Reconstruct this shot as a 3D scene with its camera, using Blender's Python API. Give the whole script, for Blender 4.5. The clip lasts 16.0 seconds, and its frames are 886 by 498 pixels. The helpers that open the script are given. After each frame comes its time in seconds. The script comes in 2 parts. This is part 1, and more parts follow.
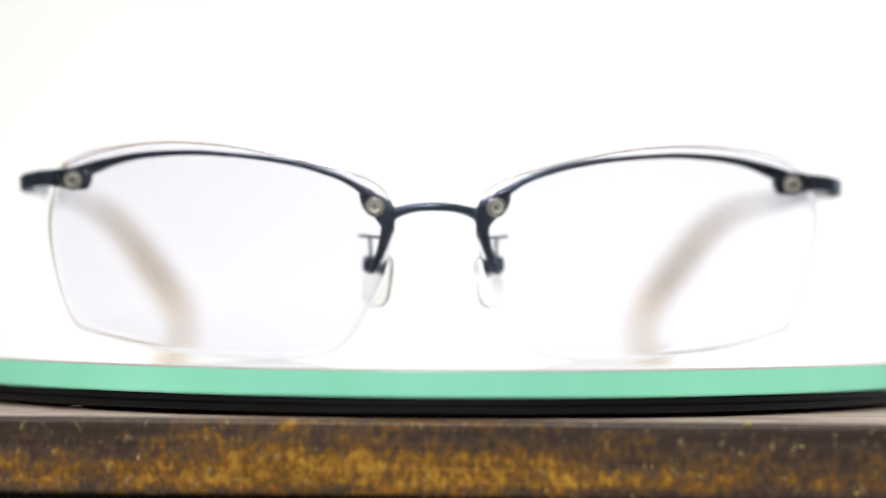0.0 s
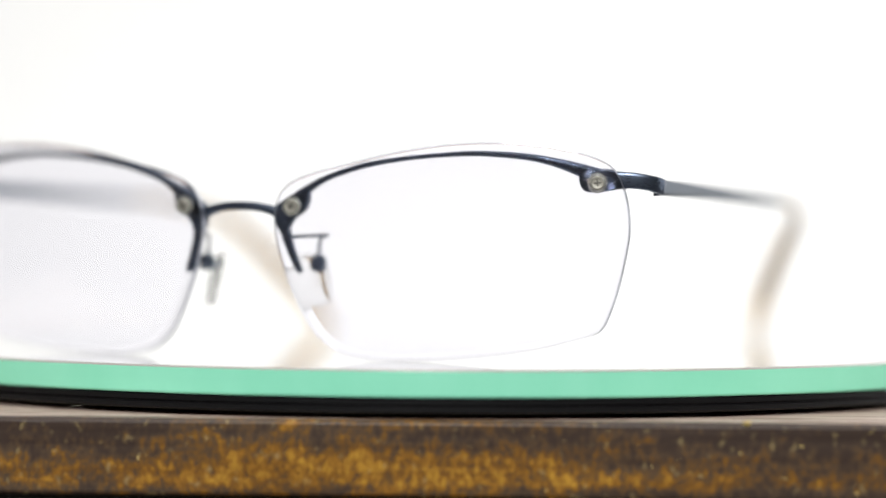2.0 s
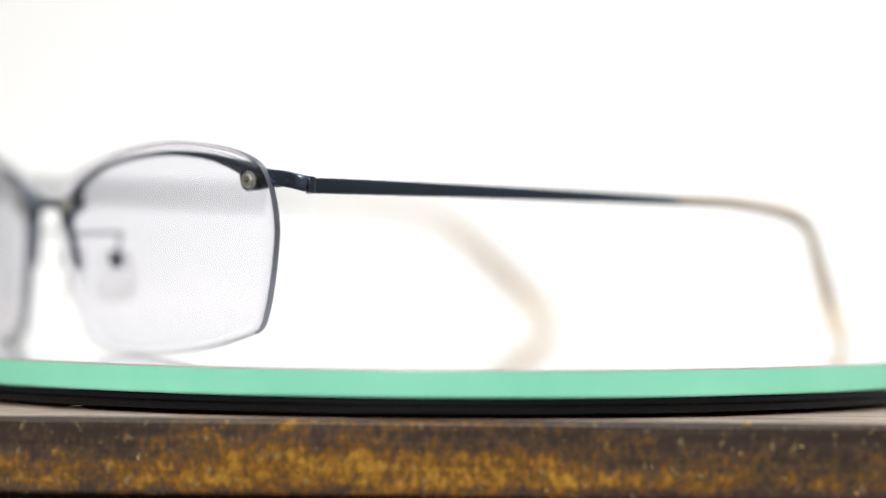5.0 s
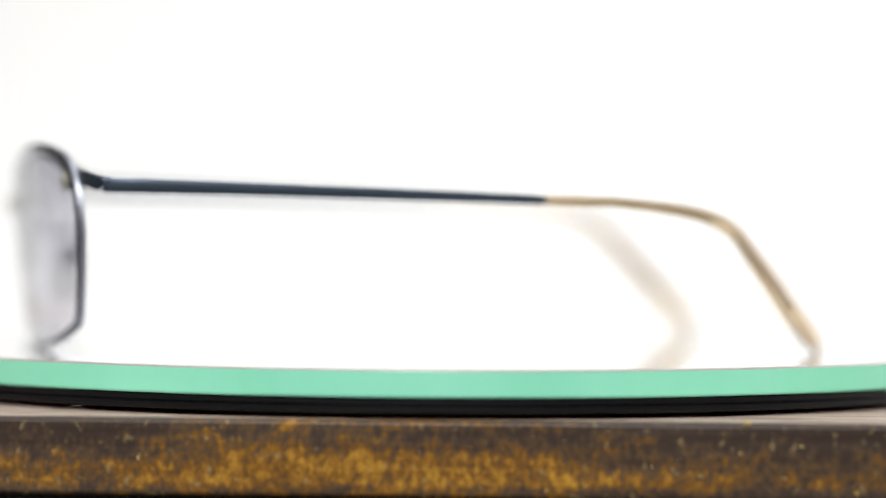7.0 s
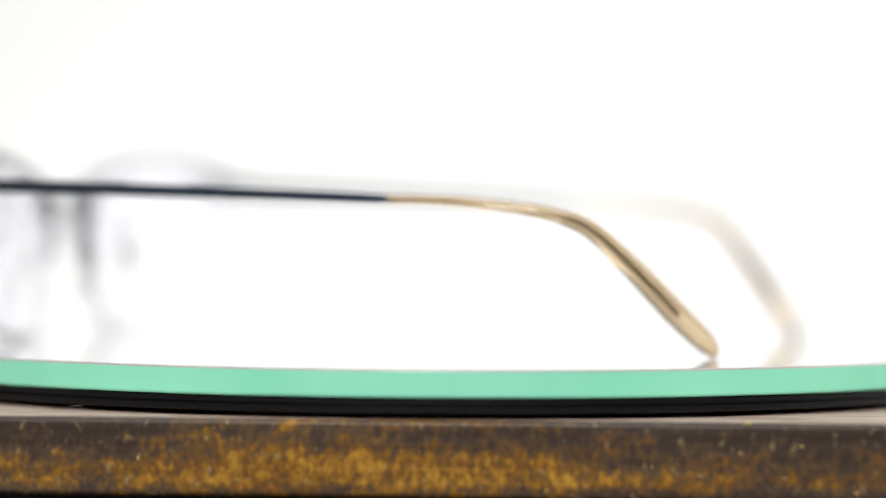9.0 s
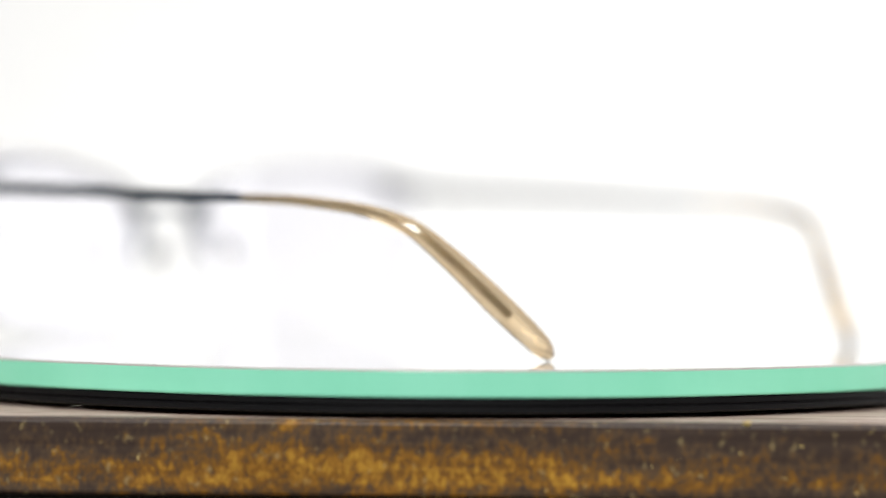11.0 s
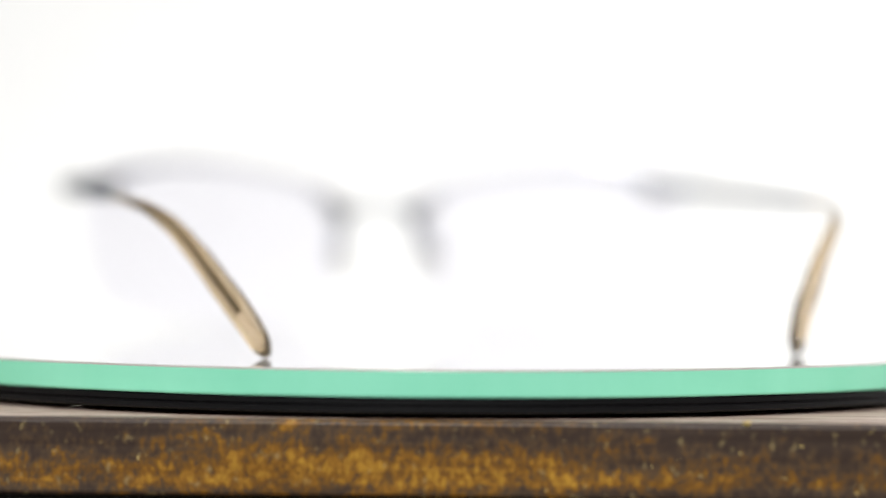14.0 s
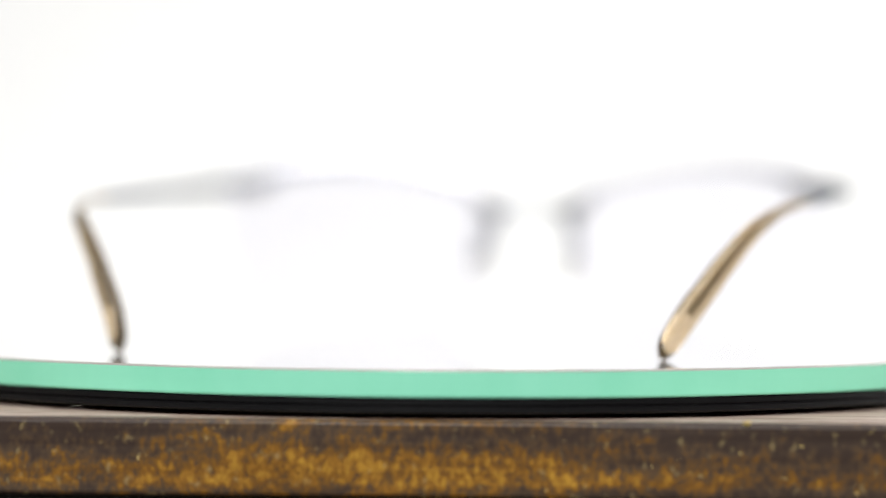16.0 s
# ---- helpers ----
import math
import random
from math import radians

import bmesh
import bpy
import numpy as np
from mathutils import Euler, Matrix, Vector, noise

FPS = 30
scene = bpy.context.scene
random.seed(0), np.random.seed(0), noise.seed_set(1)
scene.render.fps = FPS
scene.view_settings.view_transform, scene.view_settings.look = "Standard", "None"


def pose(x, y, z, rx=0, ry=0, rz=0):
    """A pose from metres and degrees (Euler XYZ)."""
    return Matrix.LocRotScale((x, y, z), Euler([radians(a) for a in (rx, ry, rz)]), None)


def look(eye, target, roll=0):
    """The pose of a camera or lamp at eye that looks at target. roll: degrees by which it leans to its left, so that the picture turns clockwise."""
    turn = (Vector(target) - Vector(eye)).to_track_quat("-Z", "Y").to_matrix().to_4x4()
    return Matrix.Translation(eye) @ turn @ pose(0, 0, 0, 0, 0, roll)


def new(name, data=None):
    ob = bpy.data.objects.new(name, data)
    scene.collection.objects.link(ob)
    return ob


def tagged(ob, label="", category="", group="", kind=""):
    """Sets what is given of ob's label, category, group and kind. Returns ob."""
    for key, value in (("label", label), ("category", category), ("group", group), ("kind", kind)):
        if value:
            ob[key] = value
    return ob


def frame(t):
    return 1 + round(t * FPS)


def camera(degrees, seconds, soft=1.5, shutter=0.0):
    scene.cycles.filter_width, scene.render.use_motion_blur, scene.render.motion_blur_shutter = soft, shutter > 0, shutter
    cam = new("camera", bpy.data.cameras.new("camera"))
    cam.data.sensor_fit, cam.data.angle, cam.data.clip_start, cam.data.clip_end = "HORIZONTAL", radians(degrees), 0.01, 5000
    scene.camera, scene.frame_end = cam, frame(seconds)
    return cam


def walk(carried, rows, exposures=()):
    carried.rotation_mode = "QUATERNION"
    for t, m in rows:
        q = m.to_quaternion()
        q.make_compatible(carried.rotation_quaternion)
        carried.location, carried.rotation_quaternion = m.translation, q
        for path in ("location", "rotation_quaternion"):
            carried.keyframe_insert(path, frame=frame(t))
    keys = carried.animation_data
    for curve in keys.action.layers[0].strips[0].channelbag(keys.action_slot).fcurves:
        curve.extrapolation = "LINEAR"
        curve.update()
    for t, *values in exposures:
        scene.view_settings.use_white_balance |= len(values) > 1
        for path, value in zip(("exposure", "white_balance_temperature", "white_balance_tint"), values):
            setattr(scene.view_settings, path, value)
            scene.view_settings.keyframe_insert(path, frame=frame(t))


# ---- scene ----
# camera: a still camera with a short telephoto lens, a little above the plate
cam = camera(16.26, 16.0, 1.5, 0.4)
cam.data.dof.use_dof = True
cam.data.dof.focus_distance = 0.518
cam.data.dof.aperture_fstop = 4.5
stand = look((0.0, -0.61, 0.02614), (0.00048, 0.0, 0.01821), 0.355)
walk(cam, [(0, stand), (16, stand)], [(0, 0.0), (16, 0.0)])

# ---- light: pale even world, softboxes overhead and at the side, added front and backdrop lamps ----
world = bpy.data.worlds.new("studio")
scene.world = world
world.use_nodes = True
sky = world.node_tree.nodes["Background"]
sky.inputs[0].default_value = (1.0, 0.995, 0.985, 1)
sky.inputs[1].default_value = 0.3


def area(name, eye, target, size, watts, shape="SQUARE", color=(1, 1, 1)):
    lamp = bpy.data.lights.new(name, "AREA")
    lamp.shape, lamp.size, lamp.energy, lamp.color = shape, size, watts, color
    ob = new(name, lamp)
    ob.matrix_world = look(eye, target)
    return ob


area("softbox_overhead", (0.0, -0.1, 1.0), (0, 0, 0), 0.9, 6.5)
area("softbox_side", (1.0, 0.34, 0.22), (0, 0.02, 0.02), 1.1, 7.2)
# unseen front lamp, added to brighten the plate's green edge
area("added_front_lamp", (-0.12, -1.35, 0.75), (0, 0, 0.0), 0.35, 18.5, color=(1, 0.99, 0.97))
area("softbox_backdrop", (0.05, 0.42, -0.42), (0.045, 0.95, 0.10), 0.18, 4.05, color=(1, 0.995, 0.985))


# ---- materials ----
def material(name, color=(0.5, 0.5, 0.5), rough=0.5, metal=0.0, **more):
    m = bpy.data.materials.new(name)
    m.use_nodes = True
    b = m.node_tree.nodes["Principled BSDF"]
    b.inputs["Base Color"].default_value = (*color, 1)
    b.inputs["Roughness"].default_value = rough
    b.inputs["Metallic"].default_value = metal
    for key, value in more.items():
        b.inputs[key.replace("_", " ")].default_value = value
    return m


def node(m, kind, links=None, **values):
    n = m.node_tree.nodes.new(kind)
    for key, value in values.items():
        if key in ("noise_dimensions", "operation", "blend_type", "data_type", "feature", "clamp"):
            continue
        n.inputs[key.replace("_", " ")].default_value = value
    for key, out in (links or {}).items():
        m.node_tree.links.new(out, n.inputs[key])
    return n


def ramp(m, fac, stops):
    n = m.node_tree.nodes.new("ShaderNodeValToRGB")
    m.node_tree.links.new(fac, n.inputs[0])
    while len(n.color_ramp.elements) < len(stops):
        n.color_ramp.elements.new(0.5)
    for e, (p, c) in zip(n.color_ramp.elements, stops):
        e.position = p
        e.color = (*c, 1) if len(c) == 3 else c
    return n.outputs[0]


def mixed(m, fac, a, b):
    n = m.node_tree.nodes.new("ShaderNodeMix")
    n.data_type = "RGBA"
    for slot, v in ((0, fac), (6, a), (7, b)):
        if isinstance(v, (tuple, float, int)):
            n.inputs[slot].default_value = v
        else:
            m.node_tree.links.new(v, n.inputs[slot])
    return n.outputs[2]


def maths(m, op, a, b=0.0):
    n = m.node_tree.nodes.new("ShaderNodeMath")
    n.operation = op
    for slot, v in ((0, a), (1, b)):
        if isinstance(v, (float, int)):
            n.inputs[slot].default_value = v
        else:
            m.node_tree.links.new(v, n.inputs[slot])
    return n.outputs[0]


def noise_of(m, scale, stretch=(1, 1, 1), detail=4.0, rough=0.55, shift=(0, 0, 0)):
    co = m.node_tree.nodes.new("ShaderNodeTexCoord")
    mp = node(m, "ShaderNodeMapping", {"Vector": co.outputs["Object"]}, Scale=stretch, Location=shift)
    return node(m, "ShaderNodeTexNoise", {"Vector": mp.outputs[0]}, Scale=scale, Detail=detail, Roughness=rough).outputs[0]


def shader(m):
    return m.node_tree.nodes["Principled BSDF"]


def relief(m, height, strength, distance):
    n = node(m, "ShaderNodeBump", {"Height": height}, Strength=strength, Distance=distance)
    m.node_tree.links.new(n.outputs[0], shader(m).inputs["Normal"])


def varied(m, socket, fac, lo, hi):
    n = node(m, "ShaderNodeMapRange", {0: fac}, To_Min=lo, To_Max=hi)
    m.node_tree.links.new(n.outputs[0], shader(m).inputs[socket])


# dark navy metal of the spectacle frame, satin, with faint brushing
navy = material("navy_metal", (0.074, 0.092, 0.128), 0.36, 0.85)
varied(navy, "Roughness", noise_of(navy, 900, (1, 0.2, 3)), 0.2, 0.38)
relief(navy, noise_of(navy, 4000, (1, 0.15, 1)), 0.12, 0.0001)
temple_navy = material("temple_metal", (0.074, 0.095, 0.127), 0.3, 0.9)
varied(temple_navy, "Roughness", noise_of(temple_navy, 700, (1, 0.1, 4)), 0.24, 0.42)
relief(temple_navy, noise_of(temple_navy, 5000, (1, 0.05, 1)), 0.15, 0.0001)
steel = material("screw_steel", (0.38, 0.37, 0.325), 0.45, 0.75)
varied(steel, "Roughness", noise_of(steel, 1500), 0.4, 0.6)
slot_dark = material("slot_shadow_steel", (0.10, 0.095, 0.085), 0.6, 0.6)
core_steel = material("core_steel", (0.38, 0.35, 0.285), 0.3, 0.6)
lens_glass = material("lens_glass", (0.905, 0.900, 0.950), 0.0, 0.0, Transmission_Weight=1.0, IOR=1.5)
lens_edge = material("ground_lens_edge", (0.40, 0.42, 0.50), 0.36, 0.4, Transmission_Weight=0.7, IOR=1.5)
pad_clear = material("pad_silicone", (0.97, 0.97, 0.955), 0.06, 0.0, Transmission_Weight=0.95, IOR=1.38)
washer_clear = material("washer_nylon", (0.68, 0.68, 0.63), 0.2, 0.0, Transmission_Weight=0.75, IOR=1.4)
amber = material("amber_acetate", (0.66, 0.51, 0.32), 0.04, 0.0, Transmission_Weight=0.96, IOR=1.46)
amber_tint = ramp(amber, noise_of(amber, 220, (1, 1, 1)), [(0.3, (0.67, 0.50, 0.30)), (0.7, (0.77, 0.61, 0.41))])
amber.node_tree.links.new(amber_tint, shader(amber).inputs["Base Color"])

# the plate: white-backed glass on top, green polished edge
plate_top = material("plate_glass_top", (0.92, 0.925, 0.92), 0.01, 0.45, IOR=1.52)
plate_edge = material("plate_glass_edge", (0.33, 0.83, 0.585), 0.45, 0.0, IOR=1.3)
tint = ramp(plate_edge, noise_of(plate_edge, 60, (1, 1, 0.2)), [(0.25, (0.27, 0.79, 0.55)), (0.75, (0.33, 0.85, 0.62))])
plate_edge.node_tree.links.new(tint, shader(plate_edge).inputs["Base Color"])
varied(plate_edge, "Roughness", noise_of(plate_edge, 900, (1, 1, 0.1)), 0.35, 0.55)
black = material("black_plastic", (0.007, 0.007, 0.008), 0.42, Specular_IOR_Level=0.15)
varied(black, "Roughness", noise_of(black, 500), 0.34, 0.55)

# stained board: umber with flaky ochre mottling along the lower part of its edge, pale flecks on top
board_wood = material("stained_board", rough=0.5, Specular_IOR_Level=0.25)
big = noise_of(board_wood, 34, (0.5, 1, 1.5), 3, 0.55, (0.31, 0, 0.02))
mid = noise_of(board_wood, 330, (0.55, 1, 0.8), 5, 0.62, (0.03, 0, 0.11))
fine = noise_of(board_wood, 850, (1.0, 1, 0.55), 4, 0.7)
grain = noise_of(board_wood, 300, (0.07, 1, 1.8), 4, 0.6)
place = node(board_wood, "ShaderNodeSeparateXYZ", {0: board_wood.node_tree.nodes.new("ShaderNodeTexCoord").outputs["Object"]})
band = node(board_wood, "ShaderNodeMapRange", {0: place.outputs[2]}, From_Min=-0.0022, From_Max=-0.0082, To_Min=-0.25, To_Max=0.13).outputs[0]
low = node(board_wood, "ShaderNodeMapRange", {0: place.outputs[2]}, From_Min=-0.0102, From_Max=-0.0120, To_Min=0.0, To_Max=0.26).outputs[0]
fade = node(board_wood, "ShaderNodeMapRange", {0: place.outputs[0]}, From_Min=0.012, From_Max=0.050, To_Min=0.0, To_Max=0.35).outputs[0]
worn = node(board_wood, "ShaderNodeMapRange", {0: place.outputs[0]}, From_Min=-0.030, From_Max=-0.066, To_Min=0.0, To_Max=0.30).outputs[0]
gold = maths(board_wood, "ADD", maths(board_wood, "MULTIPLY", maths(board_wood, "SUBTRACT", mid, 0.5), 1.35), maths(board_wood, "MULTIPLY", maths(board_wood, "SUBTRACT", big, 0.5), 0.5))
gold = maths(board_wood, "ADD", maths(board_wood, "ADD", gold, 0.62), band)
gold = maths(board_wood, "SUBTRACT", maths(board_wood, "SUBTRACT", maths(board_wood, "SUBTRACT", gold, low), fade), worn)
gold = maths(board_wood, "ADD", gold, maths(board_wood, "MULTIPLY", maths(board_wood, "SUBTRACT", fine, 0.5), 1.3))
chip_map = node(board_wood, "ShaderNodeMapping", {"Vector": board_wood.node_tree.nodes.new("ShaderNodeTexCoord").outputs["Object"]}, Scale=(1.0, 1.0, 0.6))
chips = node(board_wood, "ShaderNodeTexVoronoi", {"Vector": chip_map.outputs[0]}, Scale=1300.0)
chip_value = node(board_wood, "ShaderNodeSeparateXYZ", {0: chips.outputs["Color"]}).outputs[0]
gold = maths(board_wood, "ADD", gold, maths(board_wood, "MULTIPLY", maths(board_wood, "SUBTRACT", chip_value, 0.5), 0.16))
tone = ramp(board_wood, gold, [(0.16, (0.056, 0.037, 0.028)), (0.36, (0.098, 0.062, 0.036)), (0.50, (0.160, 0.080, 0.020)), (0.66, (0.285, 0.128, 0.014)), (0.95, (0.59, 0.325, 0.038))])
streak = ramp(board_wood, grain, [(0.35, (0.5, 0.42, 0.38)), (0.62, (1.0, 1.0, 1.0))])
tone_mix = board_wood.node_tree.nodes.new("ShaderNodeMix")
tone_mix.data_type, tone_mix.blend_type = "RGBA", "MULTIPLY"
tone_mix.inputs[0].default_value = 0.6
board_wood.node_tree.links.new(tone, tone_mix.inputs[6])
board_wood.node_tree.links.new(streak, tone_mix.inputs[7])
fleck = ramp(board_wood, noise_of(board_wood, 620, (1, 1, 0.7), 2, 0.5, (0.4, 0.2, 0.1)), [(0.63, (0, 0, 0)), (0.70, (1, 1, 1))])
tone = mixed(board_wood, maths(board_wood, "MULTIPLY", fleck, 0.5), tone_mix.outputs[2], (0.36, 0.27, 0.12, 1))
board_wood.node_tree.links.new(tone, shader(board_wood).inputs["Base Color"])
varied(board_wood, "Roughness", mid, 0.25, 0.5)
relief(board_wood, maths(board_wood, "ADD", mid, fine), 0.25, 0.0004)

# board top: grained wood, painted paler for the backdrop's light grazing it
board_top = material("sheen_board_top", (0.40, 0.33, 0.29), 0.55)
top_tone = ramp(board_top, noise_of(board_top, 300, (0.15, 1, 1), 5, 0.65), [(0.3, (0.15, 0.10, 0.08)), (0.46, (0.36, 0.27, 0.22)), (0.6, (0.50, 0.40, 0.34)), (0.72, (0.74, 0.66, 0.60))])
board_top.node_tree.links.new(top_tone, shader(board_top).inputs["Base Color"])
relief(board_top, noise_of(board_top, 700, (0.3, 1, 1)), 0.2, 0.0003)
table_wood = material("dark_table", (0.012, 0.010, 0.009), 0.55)
table_tint = ramp(table_wood, noise_of(table_wood, 30, (0.1, 1, 1)), [(0.3, (0.008, 0.006, 0.005)), (0.7, (0.02, 0.015, 0.012))])
table_wood.node_tree.links.new(table_tint, shader(table_wood).inputs["Base Color"])
paper = material("white_paper", (0.88, 0.88, 0.875), 0.85)
relief(paper, noise_of(paper, 1200), 0.05, 0.0002)
wall_grey = material("wall_paint", (0.5, 0.5, 0.49), 0.8)
relief(wall_grey, noise_of(wall_grey, 150), 0.08, 0.001)
floor_grey = material("floor_grey", (0.22, 0.21, 0.20), 0.6)
floor_tint = ramp(floor_grey, noise_of(floor_grey, 8), [(0.3, (0.19, 0.18, 0.17)), (0.7, (0.25, 0.24, 0.23))])
floor_grey.node_tree.links.new(floor_tint, shader(floor_grey).inputs["Base Color"])
lint_white = material("lint", (0.7, 0.68, 0.62), 0.9)
chip_gold = material("gold_chip", (0.55, 0.40, 0.13), 0.55)


# ---- mesh tools (millimetres in, metres out) ----
MM = 0.001


def outward(bm):
    """Turns the faces of each separate shell of the mesh to the outside."""
    bmesh.ops.recalc_face_normals(bm, faces=bm.faces)
    left = set(bm.faces)
    while left:
        shell, todo = [], [left.pop()]
        while todo:
            f = todo.pop()
            shell.append(f)
            for e in f.edges:
                for g in e.link_faces:
                    if g in left:
                        left.discard(g)
                        todo.append(g)
        mid = sum((f.calc_center_median() for f in shell), Vector()) / len(shell)
        if sum((f.calc_center_median() - mid).dot(f.normal) * f.calc_area() for f in shell) < 0:
            bmesh.ops.reverse_faces(bm, faces=shell)


def part(name, bm, mats, parent=None, label="", sharp=35):
    me = bpy.data.meshes.new(name)
    outward(bm)
    bm.to_mesh(me)
    bm.free()
    for m in mats if isinstance(mats, (list, tuple)) else [mats]:
        me.materials.append(m)
    me.polygons.foreach_set("use_smooth", [True] * len(me.polygons))
    me.set_sharp_from_angle(angle=radians(sharp))
    ob = new(name, me)
    ob.parent = parent
    if label:
        tagged(ob, label)
    return ob


def spline(points, count, closed=False):
    """Catmull-Rom through the points, resampled at even steps of length."""
    p = [np.array(q, float) for q in points]
    n = len(p)
    out = []
    for i in range(n if closed else n - 1):
        if closed:
            a, b, c, d = p[i - 1], p[i], p[(i + 1) % n], p[(i + 2) % n]
        else:
            b, c = p[i], p[i + 1]
            a = p[i - 1] if i else 2 * b - c
            d = p[i + 2] if i + 2 < n else 2 * c - b
        for k in range(12):
            t = k / 12
            out.append(0.5 * (2 * b + (c - a) * t + (2 * a - 5 * b + 4 * c - d) * t * t + (3 * b - a - 3 * c + d) * t ** 3))
    out.append(p[0] if closed else p[-1])
    out = np.array(out)
    s = np.concatenate([[0], np.cumsum(np.linalg.norm(np.diff(out[:, :3], axis=0), axis=1))])
    at = np.linspace(0, s[-1], count + 1 if closed else count)
    res = np.stack([np.interp(at, s, out[:, k]) for k in range(out.shape[1])], 1)
    return res[:-1] if closed else res


def sweep(points, up=(0, 0, 1), count=24, sides=12, square=3.0, closed_tip=True):
    """A bar along points (x, y, z, width, height): height along up, width across; superellipse section."""
    bm = bmesh.new()
    rows = spline(points, count)
    rings = []
    for i, r in enumerate(rows):
        a, b = rows[max(i - 1, 0)][:3], rows[min(i + 1, len(rows) - 1)][:3]
        along = Vector(b - a).normalized()
        u = Vector(up)
        u = (u - along * u.dot(along)).normalized()
        side = along.cross(u).normalized()
        ring = []
        for k in range(sides):
            w = 2 * math.pi * (k + 0.5) / sides
            cw, sw = math.cos(w), math.sin(w)
            cx = math.copysign(abs(cw) ** (2 / square), cw) * r[3] / 2
            cz = math.copysign(abs(sw) ** (2 / square), sw) * r[4] / 2
            ring.append(bm.verts.new((Vector(r[:3]) + side * cx + u * cz) * MM))
        rings.append(ring)
    for q, w in zip(rings, rings[1:]):
        for k in range(sides):
            bm.faces.new((q[k], q[(k + 1) % sides], w[(k + 1) % sides], w[k]))
    bm.faces.new(rings[0])
    bm.faces.new(rings[-1])
    return bm


def joined(*bms):
    first = bms[0]
    for other in bms[1:]:
        me = bpy.data.meshes.new("scrap")
        other.to_mesh(me)
        other.free()
        first.from_mesh(me)
        bpy.data.meshes.remove(me)
    return first


def turned(profile, steps=96, mats=None):
    """A body of revolution about z from (radius, z) in mm; mats: a material slot for each step of the profile."""
    bm = bmesh.new()
    rings = []
    for r, z in profile:
        if r < 1e-6:
            rings.append([bm.verts.new((0, 0, z * MM))])
        else:
            rings.append([bm.verts.new((r * math.cos(2 * math.pi * k / steps) * MM, r * math.sin(2 * math.pi * k / steps) * MM, z * MM)) for k in range(steps)])
    for i, (a, b) in enumerate(zip(rings, rings[1:])):
        for k in range(steps):
            l = (k + 1) % steps
            if len(a) == 1:
                f = bm.faces.new((a[0], b[k], b[l]))
            elif len(b) == 1:
                f = bm.faces.new((a[k], a[l], b[0]))
            else:
                f = bm.faces.new((a[k], a[l], b[l], b[k]))
            f.material_index = mats[i] if mats else 0
    return bm


def moved(bm, m):
    bm.transform(m)
    return bm


def mirror_x(bm):
    bm.transform(Matrix.Diagonal((-1, 1, 1, 1)))
    return bm


# ---- setting ----
def slab(name, x0, x1, y0, y1, z0, z1, mat, bevel=0.0, cuts=0):
    bm = bmesh.new()
    bmesh.ops.create_cube(bm, size=1)
    bm.transform(Matrix.LocRotScale(((x0 + x1) / 2, (y0 + y1) / 2, (z0 + z1) / 2), None, (x1 - x0, y1 - y0, z1 - z0)))
    if bevel:
        bmesh.ops.bevel(bm, geom=bm.edges[:], offset=bevel, segments=3, affect="EDGES", profile=0.5)
    return bm


backdrop = part("backdrop", slab("backdrop", -0.75, 0.9, 0.95, 0.952, -0.795, 1.6, paper), paper)
tagged(backdrop, "plain white paper backdrop hanging behind the display", "backdrop", kind="structure")

# a plain room round the table
for name, box, mat in (("floor", (-1.9, 1.9, -2.1, 1.9, -0.9, -0.8), floor_grey), ("ceiling", (-1.9, 1.9, -2.1, 1.9, 1.7, 1.8), wall_grey),
                       ("wall_north", (-1.9, 1.9, 1.8, 1.9, -0.8, 1.7), wall_grey), ("wall_south", (-1.9, 1.9, -2.1, -2.0, -0.8, 1.7), wall_grey),
                       ("wall_west", (-1.9, -1.8, -2.0, 1.8, -0.8, 1.7), wall_grey), ("wall_east", (1.8, 1.9, -2.0, 1.8, -0.8, 1.7), wall_grey)):
    tagged(part(name, slab(name, *box, mat), mat), "plain painted " + name.split("_")[0] + " of the studio room", name.split("_")[0], kind="structure")


def make_table():
    t = new("table")
    t.location = (0, 0.04, -0.8)
    part("table_top", slab("t", -0.6, 0.6, -0.24, 0.24, 0.745, 0.7735, table_wood, 0.002), table_wood, t)
    for x in (-0.55, 0.55):
        for y in (-0.19, 0.19):
            part("leg", slab("l", x - 0.025, x + 0.025, y - 0.025, y + 0.025, 0.0, 0.745, table_wood, 0.002), table_wood, t)
    return tagged(t, "dark wooden table carrying the board and turntable", "table")


make_table()


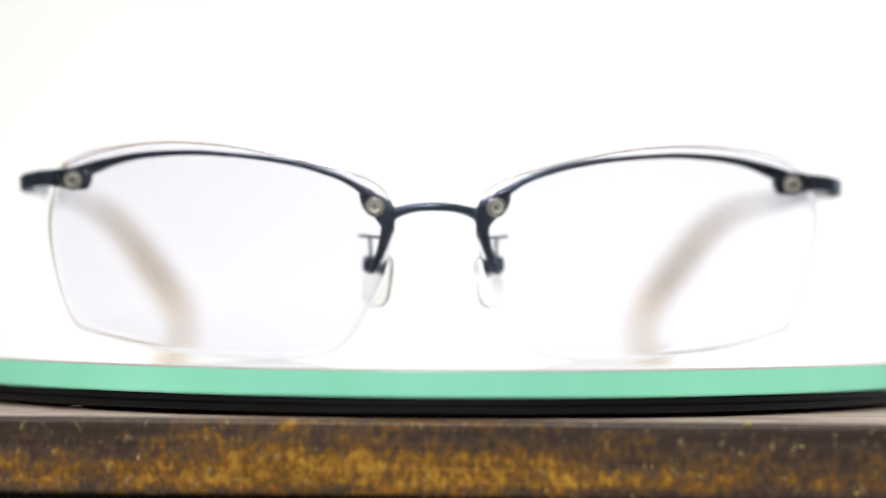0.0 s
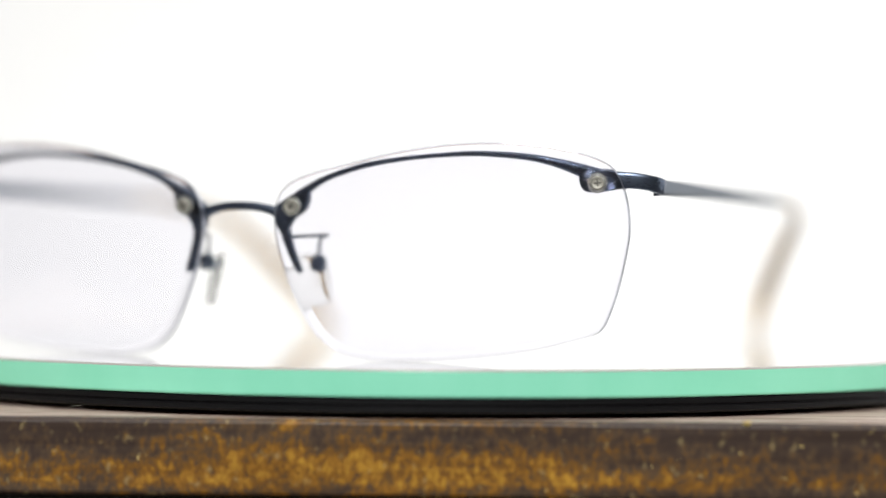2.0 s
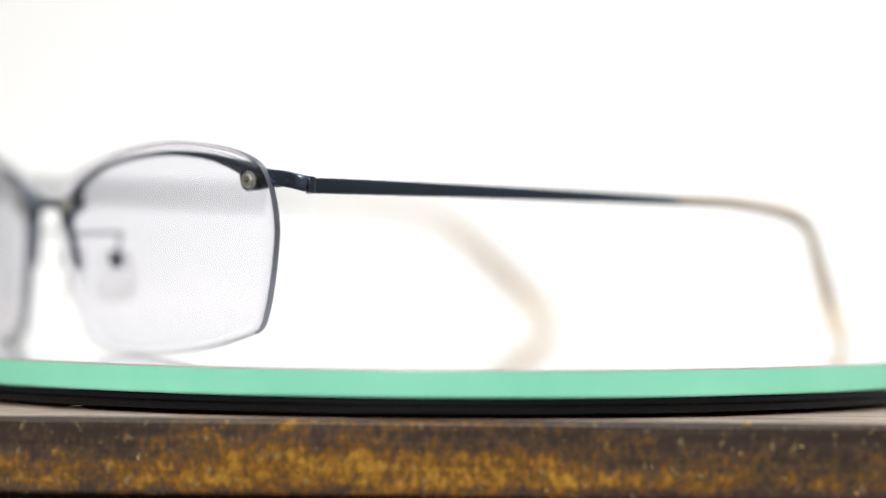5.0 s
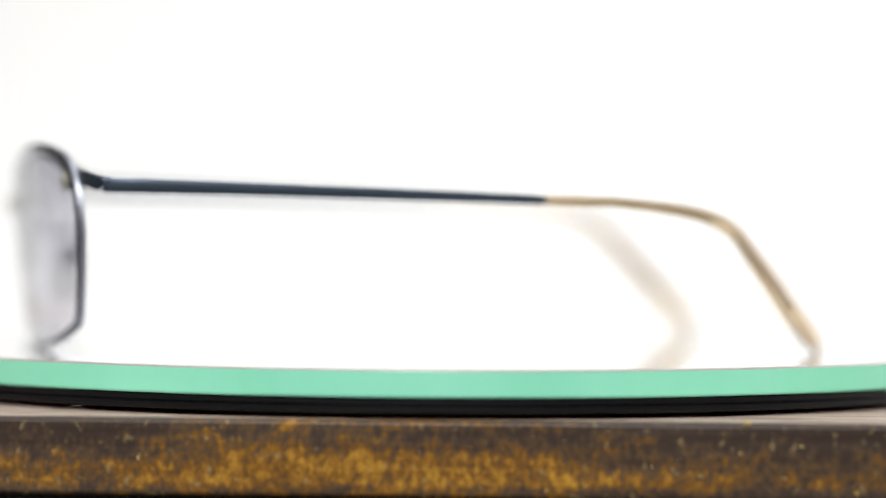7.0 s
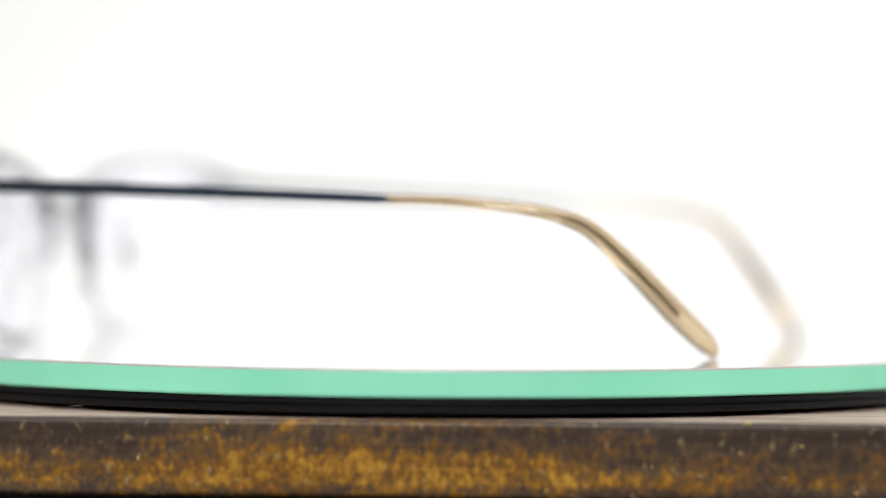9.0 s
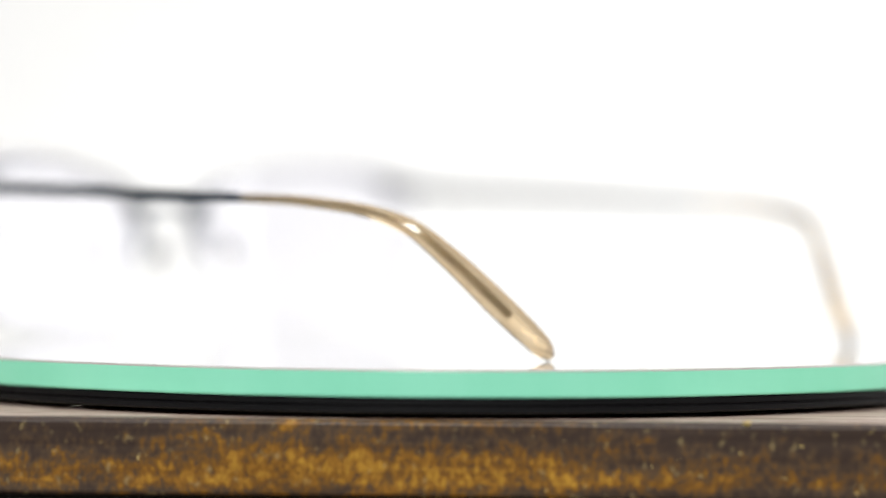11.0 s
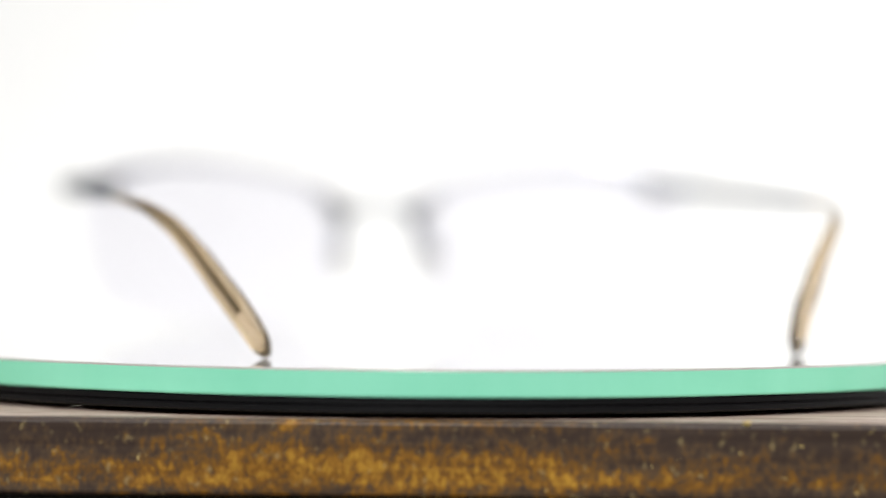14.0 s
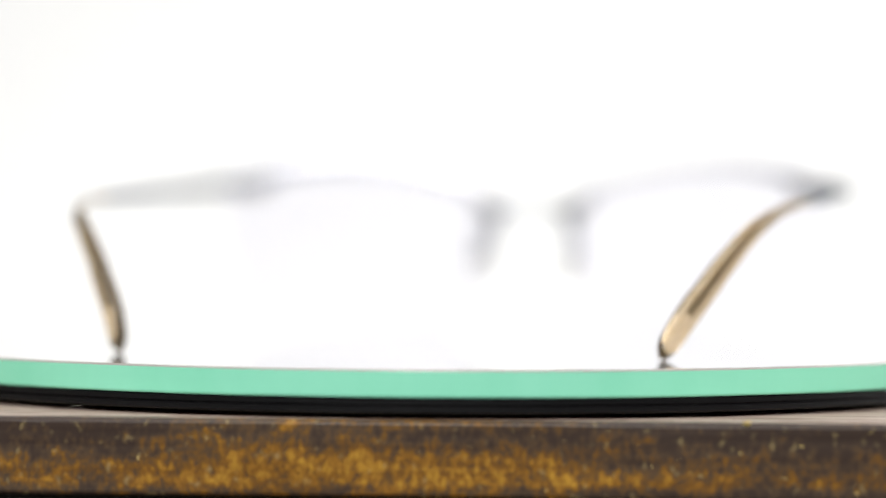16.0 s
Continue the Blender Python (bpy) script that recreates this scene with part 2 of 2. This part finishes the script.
def make_board():
    # a board with a slightly uneven worn front edge; its own space has z = 0 at its top
    bm = bmesh.new()
    n = 160
    section = [(0.30, 0.0), (0.0011, 0.0), (0.0004, -0.00018), (0.0, -0.0007), (0.0, -0.0009), (0.0, -0.0060), (0.0, -0.0119), (0.0, -0.0121), (0.0004, -0.0126), (0.0011, -0.0129), (0.30, -0.0129)]
    rows = []
    for i in range(n + 1):
        x = -0.20 + 0.40 * i / n
        row = []
        for j, (y, z) in enumerate(section):
            w = 0.00012 * noise.noise((x * 40, 0, 0)) + 0.00003 * noise.noise((x * 260, j * 0.3, 4)) if 0 < j < len(section) - 1 else 0
            row.append(bm.verts.new((x, y + w, z + (w * 0.5 if 1 < j < 9 else 0))))
        rows.append(row)
    for a, b in zip(rows, rows[1:]):
        for j in range(len(section)):
            k = (j + 1) % len(section)
            bm.faces.new((a[j], a[k], b[k], b[j])).material_index = 1 if j < 1 else 0
    bm.faces.new(rows[0])
    bm.faces.new(rows[-1])
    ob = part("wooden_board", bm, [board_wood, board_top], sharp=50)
    ob.matrix_world = pose(0, -0.1070, -0.0082, 0, 0, -2.8)
    # small ochre flakes of old paint that stand proud of the front edge, thickest towards one end
    shapes = []
    for k in range(5):
        fm = bmesh.new()
        bmesh.ops.create_icosphere(fm, subdivisions=1, radius=1)
        for v in fm.verts:
            v.co *= 1 + 0.5 * noise.noise(v.co * 1.7 + Vector((k * 3.1, 0, 0)))
        shape = bpy.data.meshes.new("paint_fleck")
        fm.to_mesh(shape)
        fm.free()
        shape.materials.append(chip_gold)
        shapes.append(shape)
    rng = random.Random(11)
    for k in range(46):
        x = 0.078 - 0.155 * rng.random() ** 2.1
        z = -0.0008 - 0.0105 * rng.random() ** 1.6
        wide = 0.00007 + 0.00016 * rng.random() ** 2
        piece = new("paint_fleck", shapes[k % 5])
        piece.parent = ob
        piece.matrix_local = Matrix.LocRotScale((x, -0.00003, z), Matrix.Rotation(rng.random() * 3, 3, "Y"), (wide, 0.00008, wide * rng.uniform(1.0, 1.9)))
    return tagged(ob, "dark stained wooden board with golden mottled edge under the turntable", "board")


def make_board_plinth():
    bm = slab("p", -0.19, 0.19, -0.095, 0.17, -0.0264, -0.0208, table_wood, 0.001)
    return tagged(part("board_foot", bm, table_wood), "dark recessed foot under the wooden board", "plinth")


make_board()
make_board_plinth()


def make_turntable():
    t = new("turntable")
    disc = turned([(0, -4.7), (104.5, -4.7), (105.9, -4.75), (106.3, -5.0), (106.3, -5.75), (105.9, -5.9), (105.9, -6.1), (106.4, -6.25), (106.4, -7.0), (106.0, -7.3), (104.5, -7.4), (0, -7.4)], 192)
    part("disc", disc, black, t)
    foot = turned([(0, -7.4), (60, -7.4), (60, -8.2), (0, -8.2)], 64)
    part("foot_ring", foot, black, t)
    return tagged(t, "low black plastic turntable on the wooden board", "turntable")


def make_plate():
    p = turned([(0, 0), (106.1, 0), (106.3, 0), (106.8, -0.08), (107.0, -0.35), (107.0, -0.42), (107.0, -4.18), (107.0, -4.25), (106.75, -4.6), (106.3, -4.69), (0, -4.69)], 256, [0, 0, 2, 2, 1, 1, 1, 1, 1, 1])
    return tagged(part("glass_plate", p, [plate_top, plate_edge, plate_bevel], None, "", 40), "round mirrored glass plate with bright green polished edge", "glass plate")


plate_bevel = material("plate_bevel", (0.42, 0.40, 0.37), 0.2)
turntable = make_turntable()
plate = make_plate()

# ---- the spectacles ----
GX = -3.73     # the spectacles' middle, from the turntable's axis
Y0, BOW = -84.2, 0.00267


def front_y(x, z=27.0):
    # bowed across, and leaning so that the lower edge lies farther back
    return Y0 + BOW * x * x + BOW * (z - 19.0) ** 2 * 0.3 + 0.085 * (29.0 - z)


def lens_bm():
    outline = [(11.8, 31.5), (20.5, 33.9), (29.4, 35.9), (38.1, 37.1), (46.8, 37.4), (55.6, 36.5), (61.6, 34.9), (64.9, 32.6),
               (66.5, 28.5), (67.0, 23.2), (66.4, 18.8), (65.2, 13.6), (63.7, 9.0), (61.9, 5.6), (58.6, 4.3), (51.0, 2.3),
               (42.5, 0.95), (34.0, 0.25), (26.0, 0.08), (20.0, 0.7), (16.5, 2.1), (13.2, 5.3), (9.6, 12.5), (7.7, 18.5), (6.9, 23.3), (7.9, 28.2)]
    rim = spline(outline, 120, True)
    mid = np.array([37.0, 19.0])
    bm = bmesh.new()
    fronts, backs = [], []
    steps = [0.0, 0.15, 0.3, 0.45, 0.6, 0.72, 0.84, 0.93, 0.985, 1.0]
    for s in steps:
        for rings, back in ((fronts, 0), (backs, 1)):
            ring = []
            for q in ([mid] if s == 0 else rim):
                x, z = mid + (q - mid) * s
                y = front_y(x, z)
                if back:
                    y += 1.75 if s < 0.99 else 1.62
                else:
                    y += 0.40 if s < 0.99 else 0.52
                ring.append(bm.verts.new((Vector((x, y, z))) * MM))
            rings.append(ring)
    n = len(rim)
    for rings in (fronts, backs):
        for a, b in zip(rings, rings[1:]):
            for k in range(n):
                l = (k + 1) % n
                bm.faces.new((a[0], b[k], b[l]) if len(a) == 1 else (a[k], a[l], b[l], b[k]))
    for k in range(n):
        l = (k + 1) % n
        bm.faces.new((fronts[-1][k], fronts[-1][l], backs[-1][l], backs[-1][k])).material_index = 1
    return bm


def flat_lug(points, thick, y_of, bulge=0.0):
    """A plate cut to a closed outline (x, z), thick in y, following the bow of the front."""
    rim = spline(points, 44, True)
    bm = bmesh.new()
    mid = rim.mean(0)
    loops = []
    for inset, dy in ((0.0, 1.0), (0.0, 0.12), (0.12, 0.0), (0.5, 0.0)):
        loops.append([bm.verts.new(Vector((q[0] + (mid[0] - q[0]) * inset * 0.6, y_of(q[0]) + dy * thick, q[1] + (mid[1] - q[1]) * inset * 0.6)) * MM) for q in rim])
    n = len(rim)
    for a, b in zip(loops, loops[1:]):
        for k in range(n):
            bm.faces.new((a[k], a[(k + 1) % n], b[(k + 1) % n], b[k]))
    bm.faces.new(loops[-1])
    bm.faces.new(loops[0])
    return bm


def brow_bar_bm():
    back = 2.7
    path = [(11.0, 28.3, 1.2, 1.7), (12.6, 29.4, 1.3, 1.3), (14.6, 30.6, 1.3, 1.0), (17.0, 31.65, 1.3, 0.85), (21.7, 33.1, 1.3, 0.75), (26.5, 34.1, 1.3, 0.72), (31.4, 34.8, 1.3, 0.72), (36.3, 35.25, 1.3, 0.75),
            (41.2, 35.5, 1.5, 0.85), (46.1, 35.35, 1.5, 0.95), (51.0, 34.85, 1.5, 1.1), (55.0, 34.0, 1.5, 1.4), (58.5, 32.9, 1.5, 2.0), (61.5, 31.8, 1.5, 2.4)]
    bar = sweep([(x, front_y(x, z) + back, z, w, h * 1.1) for x, z, w, h in path], count=56, sides=12)
    lug = flat_lug([(58.9, 32.4), (58.9, 30.4), (59.8, 29.2), (61.8, 29.1), (64.5, 29.55), (66.2, 29.8), (66.2, 32.1), (64.0, 32.6), (61.0, 33.0)], 1.3, lambda x: front_y(x, 31) + 1.95)
    inner = flat_lug([(12.6, 29.7), (12.8, 27.8), (12.0, 25.8), (10.4, 24.6), (9.3, 23.2), (8.9, 22.0), (7.4, 22.3), (6.7, 24.3), (6.5, 25.8), (8.0, 27.3), (9.9, 28.5), (11.6, 29.6)], 1.3, lambda x: front_y(x, 27) + 1.95)
    stem = sweep([(x, front_y(x, z) + 2.6, z, 1.3, w) for x, z, w in ((8.0, 24.2, 2.1), (8.25, 22.5, 1.9), (8.7, 20.6, 1.6), (9.4, 18.4, 1.35), (10.2, 16.4, 1.15), (10.65, 15.4, 0.9), (10.8, 15.0, 0.5))], up=(1, 0, 0), count=24)
    return joined(bar, lug, inner, stem)


def end_piece_bm():
    return sweep([(64.6, -70.9, 31.15, 1.5, 2.9), (67.3, -70.2, 31.05, 1.5, 2.75), (69.2, -69.5, 30.8, 1.4, 2.65), (70.4, -68.8, 30.52, 1.3, 2.65), (70.95, -68.1, 30.3, 1.25, 2.7), (71.2, -67.45, 30.15, 1.35, 2.7)], count=24, sides=16, square=5)


def hinge_bm():
    # a block behind the end piece, its barrel on the inner side, and the leaf along the temple
    block = sweep([(71.15, -67.3, 30.1, 1.2, 2.5), (71.15, -67.2, 30.1, 1.35, 2.75), (71.2, -66.15, 29.95, 1.35, 2.75), (71.2, -66.05, 29.95, 1.2, 2.5)], count=10, sides=16, square=5)
    rolls = []
    for top, low in ((1.35, 0.5), (0.42, -0.42), (-0.5, -1.5)):
        roll = turned([(0, top), (0.45, top), (0.58, top - 0.08), (0.58, low + 0.08), (0.45, low), (0, low)], 20)
        rolls.append(moved(roll, pose(70.3 * MM, -66.4 * MM, 30.0 * MM)))
    leaf = sweep([(70.5, -68.6, 30.3, 0.9, 1.2), (70.45, -66.5, 30.2, 1.0, 1.3), (70.5, -63.6, 30.0, 0.5, 1.1)], count=8)
    return joined(block, *rolls, leaf)


def temple_bm():
    return sweep([(71.2, -65.9, 29.85, 1.1, 2.6), (71.15, -60, 29.75, 1.1, 2.6), (70.7, -45.9, 29.45, 1.05, 2.4), (70.2, -26, 28.9, 1.0, 2.2), (69.7, -6, 28.3, 1.0, 1.95), (69.3, 9.2, 27.8, 1.0, 1.65), (69.25, 10.4, 27.8, 0.8, 1.2)], count=40, sides=16, square=4.5)


PATH_TIP = [(69.2, 10.3, 27.75), (69.0, 16.7, 27.65), (68.2, 24.0, 27.3), (66.2, 34.7, 26.1), (64.6, 41.1, 24.6), (62.1, 45.8, 22.2), (58.0, 51.0, 16.7), (55.2, 54.8, 12.3), (52.1, 58.8, 7.5), (49.5, 63.4, 2.55), (48.6, 65.0, 0.5)]


def tip_bm(across):
    wide = [1.6, 1.6, 1.8, 2.2, 2.7, 3.3, 4.1, 4.5, 4.6, 3.8, 1.5]
    thin = [1.45, 1.5, 1.6, 1.7, 1.8, 2.0, 2.4, 2.8, 3.05, 2.6, 1.0]
    return sweep([(*p, t, w) for p, w, t in zip(PATH_TIP, wide, thin)], up=across, count=64, sides=20, square=2.7)


def core_bm():
    pts = [(x, y, z, 0.32, h) for (x, y, z), h in zip(PATH_TIP[:8], (0.8, 0.6, 0.55, 0.65, 0.85, 1.1, 1.35, 1.5))] + [(53.0, 57.6, 8.9, 0.32, 1.5), (52.2, 58.7, 7.6, 0.25, 1.35)]
    return sweep(pts, up=(-0.59, 0.35, 0.72), count=48, sides=10)


def pad_arm_bm():
    rod = sweep([(8.9, front_y(9) + 2.9, 21.15, 0.6, 0.6), (10.6, -77.6, 21.3, 0.55, 0.55), (12.4, -74.3, 21.42, 0.55, 0.55), (12.7, -73.0, 21.42, 0.55, 0.55), (11.8, -72.35, 21.35, 0.55, 0.55), (11.0, -72.3, 21.2, 0.6, 0.6)], count=26, sides=10, square=2)
    post = sweep([(11.1, -72.3, 21.35, 0.6, 0.6), (10.85, -72.4, 20.2, 0.6, 0.6), (10.8, -72.7, 18.8, 0.65, 0.6), (10.95, -73.0, 17.6, 0.8, 0.8)], up=(1, 0, 0), count=12, sides=10, square=2)
    box = sweep([(10.95, -73.1, 18.0, 0.9, 1.1), (10.95, -73.1, 17.75, 1.8, 2.2), (10.9, -73.05, 16.5, 2.3, 2.75), (10.9, -73.0, 15.5, 2.1, 2.4), (10.85, -73.0, 15.05, 1.1, 1.3)], up=(1, 0, 0), count=18, sides=16, square=2.8)
    return joined(rod, post, box)


def pad_bm():
    # a soft rounded-square pad, turned to face inwards and back, lower edge spread outwards
    bm = bmesh.new()
    bmesh.ops.create_uvsphere(bm, u_segments=32, v_segments=20, radius=1)
    for v in bm.verts:
        x, y, z = v.co
        r = max((abs(y) ** 3.2 + abs(z) ** 3.2) ** (1 / 3.2), 1e-6)
        k = math.hypot(y, z) / r
        y, z = y * k, z * k
        v.co = (math.copysign(abs(x) ** 0.4, x) * 0.6 - 0.35 * (y * y + z * z) + 0.3, y * 3.5 * (1.0 - 0.14 * z), z * 4.75)
    bm.transform(pose(9.5 * MM, -72.6 * MM, 13.6 * MM, 0, -14, -40) @ Matrix.Scale(MM, 4))
    return bm


def screw(parent, x, z, tilt, spin):
    y = front_y(x, z)
    at = pose((x + GX) * MM, (y + 0.33) * MM, z * MM, 90, 0, tilt) @ pose(0, 0, 0, 0, 0, spin)
    head = turned([(0, 0.5), (0.62, 0.5), (0.68, 0.62), (0.95, 0.66), (1.1, 0.55), (1.18, 0.35), (1.2, 0.1), (1.2, -0.1), (0, -0.1)], 32)
    ob = part("screw", moved(head, at), steel, glasses, "silvery screw with a slotted head")
    # the slots are thin raised bars, coloured dark for the shade inside them
    bar = slab("s", -0.62 * MM, 0.62 * MM, -0.14 * MM, 0.14 * MM, 0.45 * MM, 0.545 * MM, slot_dark)
    part("slot", moved(bar, at), slot_dark, ob)
    cross = slab("s", -0.12 * MM, 0.12 * MM, -0.6 * MM, 0.6 * MM, 0.45 * MM, 0.54 * MM, slot_dark)
    part("slot", moved(cross, at), slot_dark, ob)
    ring = turned([(1.2, 0.3), (1.5, 0.28), (1.68, 0.15), (1.72, 0.0), (1.2, 0.0)], 32)
    part("washer", moved(ring, at), washer_clear, ob, "clear nylon washer")
    shaft = turned([(0, 0), (0.6, 0), (0.6, -3.9), (0, -3.9)], 16)
    part("shaft", moved(shaft, at), steel, ob)
    nut = turned([(0, -3.2), (0.5, -3.2), (1.25, -3.2), (1.3, -3.4), (1.3, -4.1), (1.1, -4.3), (0, -4.35)], 6)
    part("nut", moved(nut, at), steel, ob)


shift = pose(GX * MM, 0, 0)
glasses = new("eyeglasses")
tagged(glasses, "half-rim eyeglasses with navy metal browline and amber temple tips", "eyeglasses")
for side in (1, -1):
    def sided(bm):
        if side < 0:
            mirror_x(bm)
            for v in bm.verts:  # this temple is a little shorter
                v.co.y += min(0.0, -0.066 - v.co.y) * 0.026
        return moved(bm, shift)
    part("lens", sided(lens_bm()), [lens_glass, lens_edge], glasses, "clear lens with a ground edge", 50)
    part("brow_bar", sided(brow_bar_bm()), navy, glasses, "", 50)
    part("end_piece", sided(end_piece_bm()), navy, glasses, "", 50)
    temple = part("temple", sided(temple_bm()), temple_navy, glasses, "slim dark metal temple", 50)
    part("hinge", sided(hinge_bm()), navy, temple, "", 50)
    part("temple_tip", sided(tip_bm((-0.59, 0.35, 0.72))), amber, temple, "translucent amber plastic temple tip", 60)
    part("core_wire", sided(core_bm()), core_steel, temple, "dark metal core wire inside the tip", 50)
    arm = part("pad_arm", sided(pad_arm_bm()), navy, glasses, "", 50)
    part("nose_pad", sided(pad_bm()), pad_clear, arm, "clear silicone nose pad", 60)
    screw(glasses, side * 10.3, 26.4, side * 3, 20 + 30 * side)
    screw(glasses, side * 62.2, 30.6, side * 18, 5)
bridge = sweep([(-7.4, front_y(7) + 2.6, 25.1, 1.5, 2.2), (-5.4, front_y(5) + 2.3, 25.8, 1.5, 1.65), (-3, front_y(3) + 2.0, 26.3, 1.5, 1.5), (0, Y0 + 1.9, 26.45, 1.5, 1.5),
                (3, front_y(3) + 2.0, 26.3, 1.5, 1.5), (5.4, front_y(5) + 2.3, 25.8, 1.5, 1.65), (7.4, front_y(7) + 2.6, 25.1, 1.5, 2.2)], count=36, sides=14)
part("bridge", moved(bridge, shift), navy, glasses, "", 50)

# ---- small things ----
lint = sweep([(-62.9, -89.0, -8.15, 0.03, 0.03), (-62.2, -89.2, -7.6, 0.03, 0.03), (-61.4, -89.4, -7.35, 0.03, 0.03), (-60.4, -89.2, -7.45, 0.03, 0.03), (-59.8, -89.0, -8.15, 0.03, 0.03)], count=20, sides=6)
tagged(part("lint_fibre", lint, lint_white), "fine pale lint fibre lying on the board", "lint")
bm = bmesh.new()
bmesh.ops.create_icosphere(bm, subdivisions=2, radius=0.0007)
for v in bm.verts:
    v.co *= 1 + 0.35 * noise.noise(v.co * 2500)
    v.co.z *= 0.55
ob = part("gold_chip", bm, chip_gold)
ob.matrix_world = pose(0.0497, -0.1097, -0.0082)
tagged(ob, "small golden chip of paint on the board edge", "chip")


def motions():
    turn = [(k * 0.5, pose(0, 0, 0, 0, 0, 1.944 - 12.112 * k * 0.5)) for k in range(33)]
    walk(glasses, turn)
    walk(plate, turn)
    walk(turntable, turn)


motions()
